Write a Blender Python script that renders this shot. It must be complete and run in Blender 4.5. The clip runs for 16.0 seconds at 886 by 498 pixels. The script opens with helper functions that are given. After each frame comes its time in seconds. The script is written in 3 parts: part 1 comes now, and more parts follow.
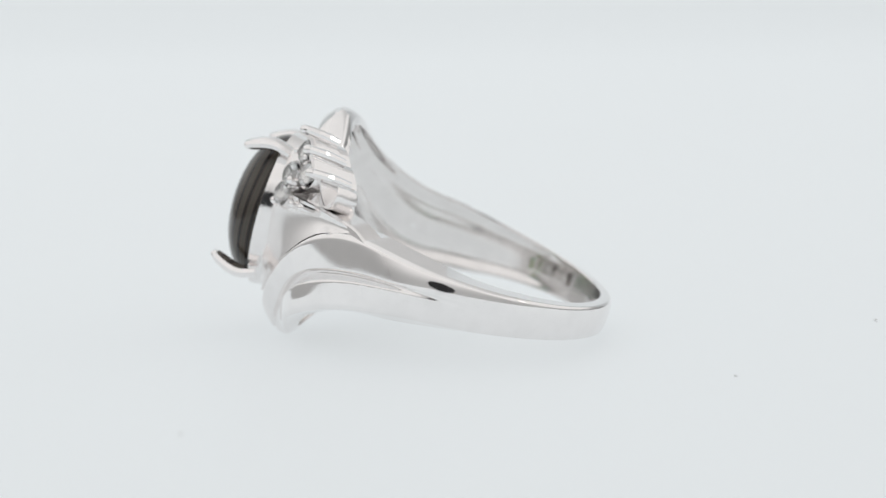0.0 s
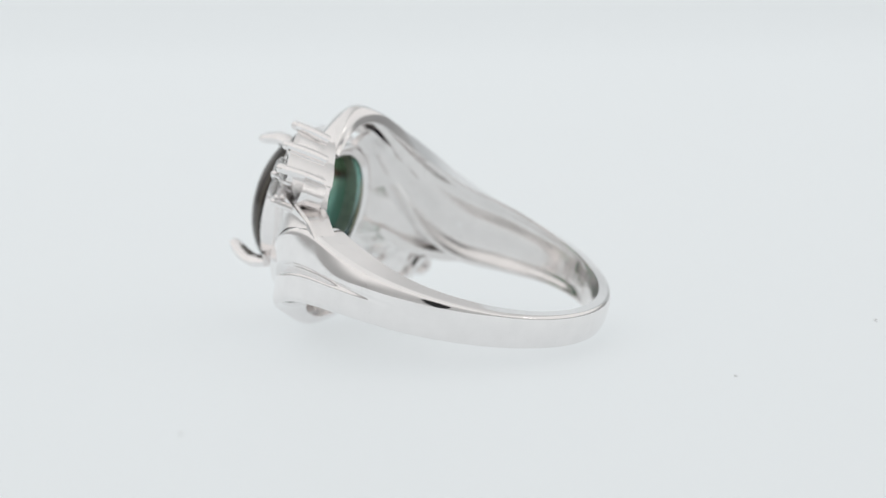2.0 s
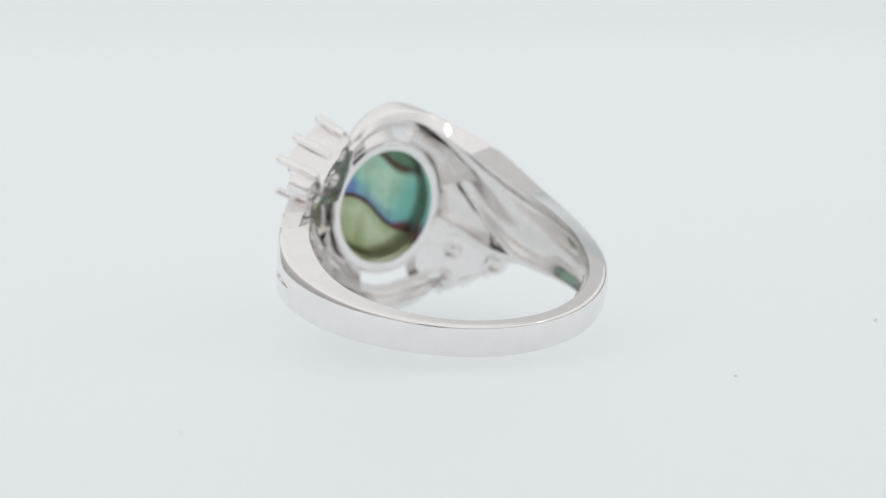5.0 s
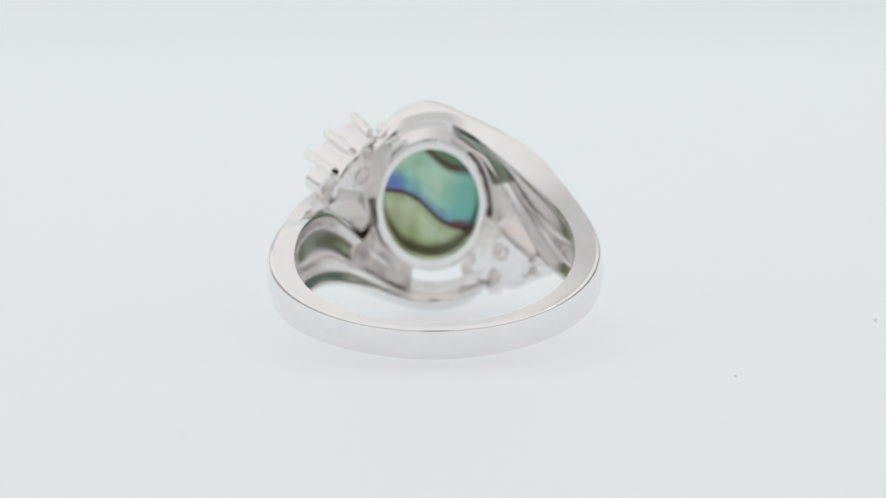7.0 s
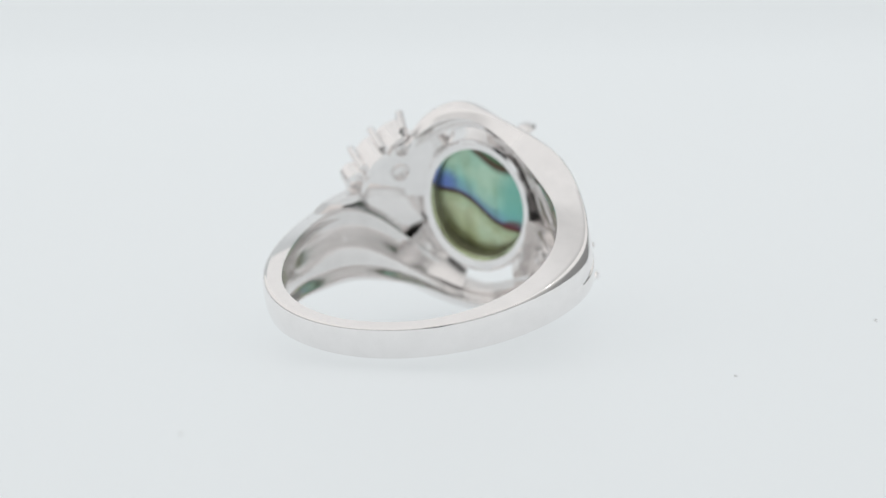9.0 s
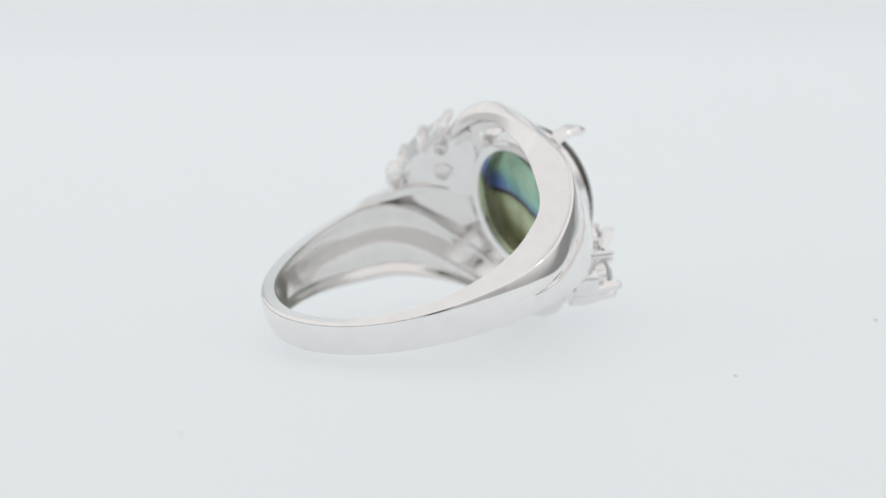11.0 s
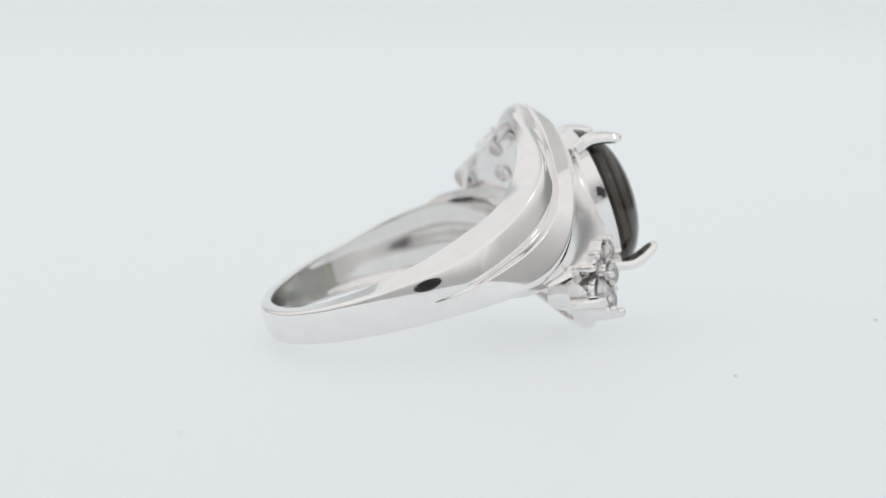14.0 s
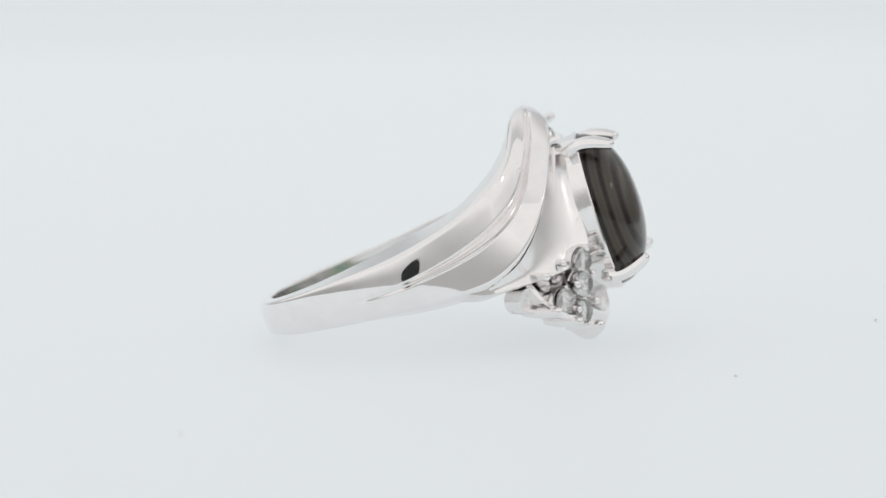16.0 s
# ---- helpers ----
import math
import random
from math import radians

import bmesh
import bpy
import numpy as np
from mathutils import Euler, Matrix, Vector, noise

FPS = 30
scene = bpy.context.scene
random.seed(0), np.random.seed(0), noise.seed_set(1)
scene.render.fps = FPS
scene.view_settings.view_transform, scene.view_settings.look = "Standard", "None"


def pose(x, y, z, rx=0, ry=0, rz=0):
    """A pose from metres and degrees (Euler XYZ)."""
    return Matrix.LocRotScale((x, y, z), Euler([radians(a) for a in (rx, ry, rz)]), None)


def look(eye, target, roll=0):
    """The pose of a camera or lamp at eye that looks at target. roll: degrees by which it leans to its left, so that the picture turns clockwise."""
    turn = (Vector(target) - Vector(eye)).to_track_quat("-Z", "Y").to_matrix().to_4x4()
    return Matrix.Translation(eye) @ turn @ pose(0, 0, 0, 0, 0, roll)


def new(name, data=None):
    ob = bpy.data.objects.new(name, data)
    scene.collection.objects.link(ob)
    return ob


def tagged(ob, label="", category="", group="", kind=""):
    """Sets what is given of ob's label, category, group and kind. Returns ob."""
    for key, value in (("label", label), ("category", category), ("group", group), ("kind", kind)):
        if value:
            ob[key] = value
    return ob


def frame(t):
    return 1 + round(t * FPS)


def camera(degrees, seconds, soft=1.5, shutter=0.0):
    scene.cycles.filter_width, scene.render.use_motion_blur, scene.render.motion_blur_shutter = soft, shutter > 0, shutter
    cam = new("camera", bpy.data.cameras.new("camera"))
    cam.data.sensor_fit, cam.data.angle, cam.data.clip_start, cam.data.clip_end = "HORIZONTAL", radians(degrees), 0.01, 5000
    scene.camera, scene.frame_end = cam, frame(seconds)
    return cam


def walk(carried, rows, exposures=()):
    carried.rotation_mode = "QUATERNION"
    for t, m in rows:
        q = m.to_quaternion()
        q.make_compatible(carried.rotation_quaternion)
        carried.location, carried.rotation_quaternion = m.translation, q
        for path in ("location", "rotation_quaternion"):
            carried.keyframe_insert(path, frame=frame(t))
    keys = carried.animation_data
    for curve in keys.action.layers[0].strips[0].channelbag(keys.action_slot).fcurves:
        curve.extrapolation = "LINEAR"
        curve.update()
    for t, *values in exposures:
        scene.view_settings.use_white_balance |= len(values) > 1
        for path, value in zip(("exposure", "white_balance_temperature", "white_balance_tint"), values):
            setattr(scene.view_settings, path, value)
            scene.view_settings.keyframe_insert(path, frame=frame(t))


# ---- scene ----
cam = camera(25.0, 16.0, soft=1.4)
cam.data.dof.use_dof = True
cam.data.dof.focus_distance = 0.121
cam.data.dof.aperture_fstop = 32.0

MM = 0.001
FLOOR = 7.93                       # height of the turntable's axis point above the sheet, mm
EYE = Vector((0.52, -126.92, 15.30 + FLOOR)) * MM
PITCH = radians(7.881)
AIM = EYE + Vector((0, math.cos(PITCH), -math.sin(PITCH)))
STAND = look(EYE, AIM, -0.86)
walk(cam, [(0.0, STAND), (16.0, STAND)])

# ---------------------------------------------------------------- light
world = bpy.data.worlds.new("world")
scene.world = world
world.use_nodes = True
world.node_tree.nodes["Background"].inputs[0].default_value = (0.80, 0.83, 0.86, 1)
world.node_tree.nodes["Background"].inputs[1].default_value = 0.3
scene.view_settings.exposure = -0.05


# ---------------------------------------------------------------- materials
def material(name):
    m = bpy.data.materials.new(name)
    m.use_nodes = True
    nt = m.node_tree
    return m, nt, nt.nodes["Principled BSDF"]


def node(nt, kind, **values):
    n = nt.nodes.new(kind)
    for key, value in values.items():
        n.inputs[key.replace("_", " ")].default_value = value
    return n


def ramp(nt, source, stops):
    r = nt.nodes.new("ShaderNodeValToRGB")
    while len(r.color_ramp.elements) < len(stops):
        r.color_ramp.elements.new(0.5)
    for e, (at, c) in zip(r.color_ramp.elements, stops):
        e.position = at
        e.color = (*c, 1) if len(c) == 3 else c
    nt.links.new(source, r.inputs[0])
    return r


def math_node(nt, op, a, b=0.0):
    n = nt.nodes.new("ShaderNodeMath")
    n.operation = op
    for i, v in enumerate((a, b)):
        if isinstance(v, (int, float)):
            n.inputs[i].default_value = v
        else:
            nt.links.new(v, n.inputs[i])
    return n.outputs[0]


def mix(nt, fac, a, b):
    n = nt.nodes.new("ShaderNodeMix")
    n.data_type = "RGBA"
    for sock, v in ((n.inputs["Factor"], fac), (n.inputs["A"], a), (n.inputs["B"], b)):
        if isinstance(v, tuple):
            sock.default_value = (*v, 1)
        elif isinstance(v, (int, float)):
            sock.default_value = v
        else:
            nt.links.new(v, sock)
    return n.outputs["Result"]


def place_of(nt):
    tc = nt.nodes.new("ShaderNodeTexCoord")
    sep = nt.nodes.new("ShaderNodeSeparateXYZ")
    nt.links.new(tc.outputs["Object"], sep.inputs[0])
    return tc.outputs["Object"], sep


def silver(name, rough=0.07, bump=0.02, dark=(0.895, 0.876, 0.870), light=(0.928, 0.908, 0.902)):
    m, nt, p = material(name)
    obj, _ = place_of(nt)
    n1 = node(nt, "ShaderNodeTexNoise", Scale=900.0, Detail=3.0)
    nt.links.new(obj, n1.inputs["Vector"])
    n2 = node(nt, "ShaderNodeTexNoise", Scale=5000.0, Detail=2.0)
    nt.links.new(obj, n2.inputs["Vector"])
    tone = ramp(nt, n1.outputs[0], [(0.3, dark), (0.7, light)])
    nt.links.new(tone.outputs[0], p.inputs["Base Color"])
    n3 = node(nt, "ShaderNodeTexNoise", Scale=650.0, Detail=4.0)
    nt.links.new(obj, n3.inputs["Vector"])
    dull = ramp(nt, n3.outputs[0], [(0.55, (0, 0, 0)), (0.68, (1, 1, 1))])      # faint tarnish
    r = math_node(nt, "MULTIPLY_ADD", n2.outputs[0], 0.06)
    r.node.inputs[2].default_value = rough - 0.03
    nt.links.new(math_node(nt, "ADD", r, math_node(nt, "MULTIPLY", dull.outputs[0], 0.05)), p.inputs["Roughness"])
    p.inputs["Metallic"].default_value = 1.0
    b = node(nt, "ShaderNodeBump", Strength=bump, Distance=0.0002)
    nt.links.new(n1.outputs[0], b.inputs["Height"])
    nt.links.new(b.outputs[0], p.inputs["Normal"])
    return m


SILVER = silver("polished_silver", 0.055, 0.010)
INSIDE = silver("satin_silver", 0.18, 0.004, (0.85, 0.825, 0.815), (0.89, 0.865, 0.855))
HAMMERED = silver("uneven_silver", 0.09, 0.10)
# dull silver, darkened to paint in the shade of the stone's recess
RECESS_SHADE = silver("recess_shaded_silver", 0.5, 0.10, (0.30, 0.28, 0.24), (0.48, 0.45, 0.40))
CAST = silver("cast_silver", 0.18, 0.35)
WEB = silver("brushed_silver", 0.22, 0.03)


def gem_glass():
    m, nt, p = material("clear_gem")
    p.inputs["Base Color"].default_value = (0.95, 0.955, 0.95, 1)
    p.inputs["Transmission Weight"].default_value = 0.86
    p.inputs["IOR"].default_value = 1.6
    p.inputs["Roughness"].default_value = 0.01
    return m


GEM = gem_glass()


def dark_dome():
    """Smoky dome over dark shell: faint grey and brown layers along its length."""
    m, nt, p = material("smoky_dome")
    obj, sep = place_of(nt)
    n = node(nt, "ShaderNodeTexNoise", Scale=110.0, Detail=1.0)
    nt.links.new(obj, n.inputs["Vector"])
    wave = math_node(nt, "MULTIPLY_ADD", n.outputs[0], 0.0007)
    layer = math_node(nt, "ADD", sep.outputs[1], math_node(nt, "MULTIPLY", sep.outputs[0], 0.18))
    nt.links.new(layer, wave.node.inputs[2])
    s = math_node(nt, "SINE", math_node(nt, "MULTIPLY", wave, 9200.0))
    s = math_node(nt, "MULTIPLY_ADD", s, 0.5)
    s.node.inputs[2].default_value = 0.5
    bands = ramp(nt, s, [(0.0, (0.008, 0.006, 0.005)), (0.2, (0.03, 0.023, 0.019)), (0.6, (0.075, 0.06, 0.05)),
                         (1.0, (0.06, 0.056, 0.045))])
    n2 = node(nt, "ShaderNodeTexNoise", Scale=330.0, Detail=2.0)
    nt.links.new(obj, n2.inputs["Vector"])
    tint = ramp(nt, n2.outputs[0], [(0.52, (0, 0, 0)), (0.72, (1, 1, 1))])
    c = mix(nt, math_node(nt, "MULTIPLY", tint.outputs[0], 0.35), bands.outputs[0], (0.085, 0.075, 0.035))
    nt.links.new(c, p.inputs["Base Color"])
    p.inputs["Roughness"].default_value = 0.12
    p.inputs["Specular IOR Level"].default_value = 0.3
    p.inputs["Coat Weight"].default_value = 0.2
    p.inputs["Coat Roughness"].default_value = 0.02
    return m


DOME = dark_dome()


def abalone():
    """Green and blue shell with dark growth lines, on the stone's open back."""
    m, nt, p = material("abalone_shell")
    obj, sep = place_of(nt)
    n = node(nt, "ShaderNodeTexNoise", Scale=260.0, Detail=3.0)
    nt.links.new(obj, n.inputs["Vector"])
    wob = math_node(nt, "SUBTRACT", n.outputs[0], 0.5)
    x = math_node(nt, "MULTIPLY", sep.outputs[0], 1000.0)
    z = math_node(nt, "MULTIPLY", sep.outputs[2], 1000.0)
    # growth lines run down from one side to the other with a soft step
    step = math_node(nt, "MULTIPLY", math_node(nt, "TANH", math_node(nt, "MULTIPLY", math_node(nt, "ADD", x, 0.2), 0.75)), -1.3)
    h = math_node(nt, "SUBTRACT", z, step)
    h = math_node(nt, "ADD", h, math_node(nt, "MULTIPLY", wob, 0.7))
    h = math_node(nt, "ADD", h, math_node(nt, "MULTIPLY", x, 0.12))
    f = math_node(nt, "MULTIPLY_ADD", h, 0.1)
    f.node.inputs[2].default_value = 0.5
    col = ramp(nt, f, [(0.0, (0.18, 0.22, 0.13)), (0.10, (0.42, 0.48, 0.27)), (0.30, (0.58, 0.66, 0.46)), (0.388, (0.44, 0.54, 0.34)),
                       (0.402, (0.10, 0.06, 0.05)), (0.418, (0.08, 0.045, 0.05)), (0.430, (0.20, 0.24, 0.42)),
                       (0.450, (0.24, 0.44, 0.55)), (0.54, (0.28, 0.58, 0.54)), (0.64, (0.38, 0.62, 0.48)), (0.80, (0.35, 0.57, 0.45)),
                       (0.845, (0.12, 0.07, 0.05)), (0.862, (0.10, 0.06, 0.045)), (0.90, (0.16, 0.29, 0.19)), (1.0, (0.16, 0.30, 0.21))])

    def spot(base, cx, cz, flat, inner, outer, most, colour):
        ax = math_node(nt, "SUBTRACT", x, cx)
        az = math_node(nt, "SUBTRACT", z, cz)
        d2 = math_node(nt, "ADD", math_node(nt, "MULTIPLY", ax, ax), math_node(nt, "MULTIPLY", math_node(nt, "MULTIPLY", az, az), flat))
        r = ramp(nt, math_node(nt, "MULTIPLY", math_node(nt, "ADD", d2, wob), 0.1), [(inner * 0.1, (1, 1, 1)), (outer * 0.1, (0, 0, 0))])
        return mix(nt, math_node(nt, "MULTIPLY", r.outputs[0], most), base, colour)

    # fine cross growth streaks
    n2 = node(nt, "ShaderNodeTexNoise", Scale=1.0, Detail=4.0)
    mp = nt.nodes.new("ShaderNodeMapping")
    mp.inputs["Scale"].default_value = (1500, 1500, 240)
    mp.inputs["Rotation"].default_value = (0, 0.25, 0)
    nt.links.new(obj, mp.inputs["Vector"])
    nt.links.new(mp.outputs[0], n2.inputs["Vector"])
    streak = ramp(nt, n2.outputs[0], [(0.33, (0.82, 0.80, 0.74)), (0.6, (1, 1, 1))])
    mul = nt.nodes.new("ShaderNodeMix")
    mul.data_type, mul.blend_type = "RGBA", "MULTIPLY"
    mul.inputs["Factor"].default_value = 1.0
    nt.links.new(col.outputs[0], mul.inputs["A"])
    nt.links.new(streak.outputs[0], mul.inputs["B"])
    n4 = node(nt, "ShaderNodeTexNoise", Scale=420.0, Detail=2.0)
    nt.links.new(obj, n4.inputs["Vector"])
    pearl = ramp(nt, n4.outputs[0], [(0.42, (0, 0, 0)), (0.62, (1, 1, 1))])
    lit = ramp(nt, f, [(0.08, (0, 0, 0)), (0.2, (1, 1, 1)), (0.36, (1, 1, 1)), (0.385, (0, 0, 0)), (0.45, (0, 0, 0)), (0.52, (1, 1, 1)), (0.78, (1, 1, 1)), (0.83, (0, 0, 0))])
    sheen = mix(nt, math_node(nt, "MULTIPLY", math_node(nt, "MULTIPLY", pearl.outputs[0], lit.outputs[0]), 0.6), mul.outputs["Result"], (0.56, 0.76, 0.60))
    # blue end, emerald side and reddish fleck along the growth line
    upper = ramp(nt, f, [(0.425, (0, 0, 0)), (0.44, (1, 1, 1))])
    c = mix(nt, upper.outputs[0], sheen, spot(spot(sheen, -2.8, 1.2, 1.2, 0.1, 1.6, 0.85, (0.14, 0.20, 0.58)),
                                              2.3, -0.2, 0.35, 0.3, 2.2, 0.7, (0.18, 0.50, 0.44)))
    c = spot(c, 1.9, -2.05, 4.0, 0.1, 0.9, 0.8, (0.17, 0.05, 0.05))
    nt.links.new(c, p.inputs["Base Color"])
    p.inputs["Metallic"].default_value = 0.95
    p.inputs["Roughness"].default_value = 0.27
    return m


ABALONE = abalone()


def paper(name, tone, rough=0.6):
    m, nt, p = material(name)
    obj, _ = place_of(nt)
    n1 = node(nt, "ShaderNodeTexNoise", Scale=14.0, Detail=2.0)
    n2 = node(nt, "ShaderNodeTexNoise", Scale=700.0, Detail=3.0)
    nt.links.new(obj, n1.inputs["Vector"])
    nt.links.new(obj, n2.inputs["Vector"])
    a = tuple(v * 0.985 for v in tone)
    r = ramp(nt, n1.outputs[0], [(0.3, a), (0.7, tone)])
    nt.links.new(r.outputs[0], p.inputs["Base Color"])
    p.inputs["Roughness"].default_value = rough
    b = node(nt, "ShaderNodeBump", Strength=0.03, Distance=0.0002)
    nt.links.new(n2.outputs[0], b.inputs["Height"])
    nt.links.new(b.outputs[0], p.inputs["Normal"])
    return m


def glow_material(name, colour, strength, fades=()):
    """Material of the unseen panels that glow; fades paint dim zones into the emission. fades: (direction, where it is
    dim, where it is fully lit, share of light where dim).
    """
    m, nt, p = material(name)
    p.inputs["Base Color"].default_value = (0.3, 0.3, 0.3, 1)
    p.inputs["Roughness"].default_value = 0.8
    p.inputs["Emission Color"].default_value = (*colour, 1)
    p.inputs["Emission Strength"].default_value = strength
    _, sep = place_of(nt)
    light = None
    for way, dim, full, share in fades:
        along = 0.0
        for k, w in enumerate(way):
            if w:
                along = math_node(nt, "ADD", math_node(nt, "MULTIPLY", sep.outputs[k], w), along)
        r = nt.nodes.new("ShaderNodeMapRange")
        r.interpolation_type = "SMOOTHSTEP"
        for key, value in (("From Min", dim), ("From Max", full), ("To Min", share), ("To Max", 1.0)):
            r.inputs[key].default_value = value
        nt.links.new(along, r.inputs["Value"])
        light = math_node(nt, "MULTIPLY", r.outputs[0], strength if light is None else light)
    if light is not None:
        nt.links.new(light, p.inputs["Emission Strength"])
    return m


PAPER = paper("glowing_white_sheet", (0.285, 0.30, 0.307))
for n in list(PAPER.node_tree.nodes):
    if n.type == "BSDF_PRINCIPLED":       # glow added to the sheet, which thins the ring's shadow on it
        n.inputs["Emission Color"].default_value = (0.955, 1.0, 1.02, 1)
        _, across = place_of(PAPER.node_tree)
        under = PAPER.node_tree.nodes.new("ShaderNodeMapRange")      # the added glow fades towards both sides, to grey the ring's reflections
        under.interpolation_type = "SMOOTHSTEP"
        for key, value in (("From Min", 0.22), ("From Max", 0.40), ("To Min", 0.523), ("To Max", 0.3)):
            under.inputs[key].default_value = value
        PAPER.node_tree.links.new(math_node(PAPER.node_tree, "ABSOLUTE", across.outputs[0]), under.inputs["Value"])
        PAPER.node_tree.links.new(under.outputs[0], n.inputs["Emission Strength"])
BLACK = paper("black_cloth", (0.006, 0.006, 0.007))
# glow of the added tent, graded so the ring mirrors grey and white
GLOW_TOP = glow_material("graded_glow_top", (1.0, 0.99, 0.98), 0.62, [((-0.85, -0.5, 0), -0.46, -0.12, 0.6)])
LAMP = glow_material("lamp_face", (1.0, 0.98, 0.95), 3.5)
GLOW_SIDE = glow_material("graded_glow_side", (1.0, 0.985, 0.97), 0.64, [((0, 0, 1), 0.03, 0.24, 0.30)])
GLOW_EAST = glow_material("graded_glow_east", (1.0, 0.985, 0.97), 0.64, [((0, 0, 1), 0.03, 0.24, 0.40), ((0, -0.35, 0.9), 0.0, 0.10, 0.22)])
GLOW_FRONT = glow_material("graded_glow_front", (1.0, 0.985, 0.97), 0.64, [((0, 0, 1), 0.05, 0.26, 0.36)])


# ---------------------------------------------------------------- mesh helpers
def mesh_of(name, verts, faces, mat, smooth=True, crease=35.0):
    me = bpy.data.meshes.new(name)
    me.from_pydata([tuple(v) for v in verts], [], faces)
    me.validate()
    bm = bmesh.new()
    bm.from_mesh(me)
    bmesh.ops.remove_doubles(bm, verts=bm.verts, dist=2e-6)
    bmesh.ops.recalc_face_normals(bm, faces=bm.faces)
    for f in bm.faces:
        f.smooth = smooth
    if smooth:
        for e in bm.edges:
            if len(e.link_faces) == 2 and e.calc_face_angle(0) > radians(crease):
                e.smooth = False
    bm.to_mesh(me)
    bm.free()
    me.materials.append(mat)
    return me


def part(name, me, parent, label="", m=None):
    ob = new(name, me)
    ob.parent = parent
    if m is not None:
        ob.matrix_local = m
    if label:
        ob["label"] = label
    return ob


def spline(knots, n):
    """Smooth curve through the knots (rows of numbers), n samples a span, evenly in the knot index."""
    k = np.asarray(knots, float)
    ext = np.vstack([2 * k[0] - k[1], k, 2 * k[-1] - k[-2]])
    out = []
    for i in range(len(k) - 1):
        a, b, c, d = ext[i:i + 4]
        for t in np.linspace(0, 1, n, endpoint=False):
            out.append(0.5 * (2 * b + (c - a) * t + (2 * a - 5 * b + 4 * c - d) * t * t + (3 * b - a - 3 * c + d) * t ** 3))
    out.append(k[-1])
    return np.array(out)


def loft(rings, closed_ring=True, caps=(True, True)):
    """Verts and faces through equal rings of points."""
    n = len(rings[0])
    verts = [p for r in rings for p in r]
    faces = []
    for i in range(len(rings) - 1):
        for j in range(n if closed_ring else n - 1):
            a, b = i * n + j, i * n + (j + 1) % n
            faces.append((a, b, b + n, a + n))
    if caps[0]:
        faces.append(tuple(range(n)))
    if caps[1]:
        faces.append(tuple((len(rings) - 1) * n + j for j in range(n)))
    return verts, faces


def unit(v):
    v = np.asarray(v, float)
    return v / np.linalg.norm(v)


def bar(points, radii, wide=(1, 0, 0), flat=1.0, sides=10, n=6, round_tip=True):
    """A tapered rod along a smooth path, its section an ellipse: flat times the radius across 'wide'."""
    rows = spline([(*p, r) for p, r in zip(points, radii)], n)
    rings = []
    for i, row in enumerate(rows):
        p, r = row[:3], row[3]
        tan = unit(rows[min(i + 1, len(rows) - 1)][:3] - rows[max(i - 1, 0)][:3])
        u = unit(np.asarray(wide) - tan * np.dot(wide, tan))
        w = np.cross(tan, u)
        rings.append([(p + r * (math.cos(a) * u + flat * math.sin(a) * w)) * MM for a in np.linspace(0, 2 * math.pi, sides, endpoint=False)])
    if round_tip:
        tip, last = rows[-1], rings[-1]
        c = tip[:3] * MM
        for k, s in ((0.35, 0.85), (0.6, 0.55), (0.72, 0.2)):
            rings.append([c + (np.asarray(q) - c) * s + tan * tip[3] * k * MM for q in last])
    return loft(rings)


def turned(v):
    """Half turn about the head's axis: the other half of the ring."""
    return np.array((-v[0], v[1], -v[2]))


def both(verts, half):
    return [turned(v) for v in verts] if half else verts


# ---------------------------------------------------------------- unseen glowing tent added round the table
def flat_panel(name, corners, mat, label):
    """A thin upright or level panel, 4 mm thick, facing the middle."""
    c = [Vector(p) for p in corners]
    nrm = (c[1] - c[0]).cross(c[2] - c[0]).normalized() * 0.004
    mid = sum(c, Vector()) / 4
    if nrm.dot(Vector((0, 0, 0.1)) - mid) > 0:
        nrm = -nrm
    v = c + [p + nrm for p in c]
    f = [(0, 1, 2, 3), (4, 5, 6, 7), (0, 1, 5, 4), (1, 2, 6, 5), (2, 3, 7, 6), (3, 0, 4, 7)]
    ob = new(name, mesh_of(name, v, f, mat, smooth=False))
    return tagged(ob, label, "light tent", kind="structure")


def seamless_sheet():
    prof = [(-0.42, 0.0)]
    prof += [(y, 0.0) for y in np.linspace(-0.3, 0.45, 12)]
    prof += [(0.45 + 0.30 * math.sin(a), 0.30 - 0.30 * math.cos(a)) for a in np.linspace(0.1, math.pi / 2, 16)]
    prof += [(0.75, 0.62)]
    rings = []
    for y, z in prof:
        rings.append([(-0.5, y, z), (0.5, y, z)])
    v, f = loft(rings, closed_ring=False, caps=(False, False))
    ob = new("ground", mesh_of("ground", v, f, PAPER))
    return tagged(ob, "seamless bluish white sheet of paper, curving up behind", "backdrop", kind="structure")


seamless_sheet()
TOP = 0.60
# panels out of view, added to light the ring and show in its metal
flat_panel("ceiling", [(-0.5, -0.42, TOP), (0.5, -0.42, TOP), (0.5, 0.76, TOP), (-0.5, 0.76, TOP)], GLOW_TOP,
           "unseen white tent roof with an added glow, dimmer to the right and back")
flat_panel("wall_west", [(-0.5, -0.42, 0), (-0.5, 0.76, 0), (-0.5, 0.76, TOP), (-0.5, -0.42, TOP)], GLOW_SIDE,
           "unseen white tent side with an added glow, dimmed at its foot")
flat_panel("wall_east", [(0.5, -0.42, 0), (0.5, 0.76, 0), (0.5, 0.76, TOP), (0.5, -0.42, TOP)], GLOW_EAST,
           "unseen white tent side with an added glow, dimmed low at its back end")
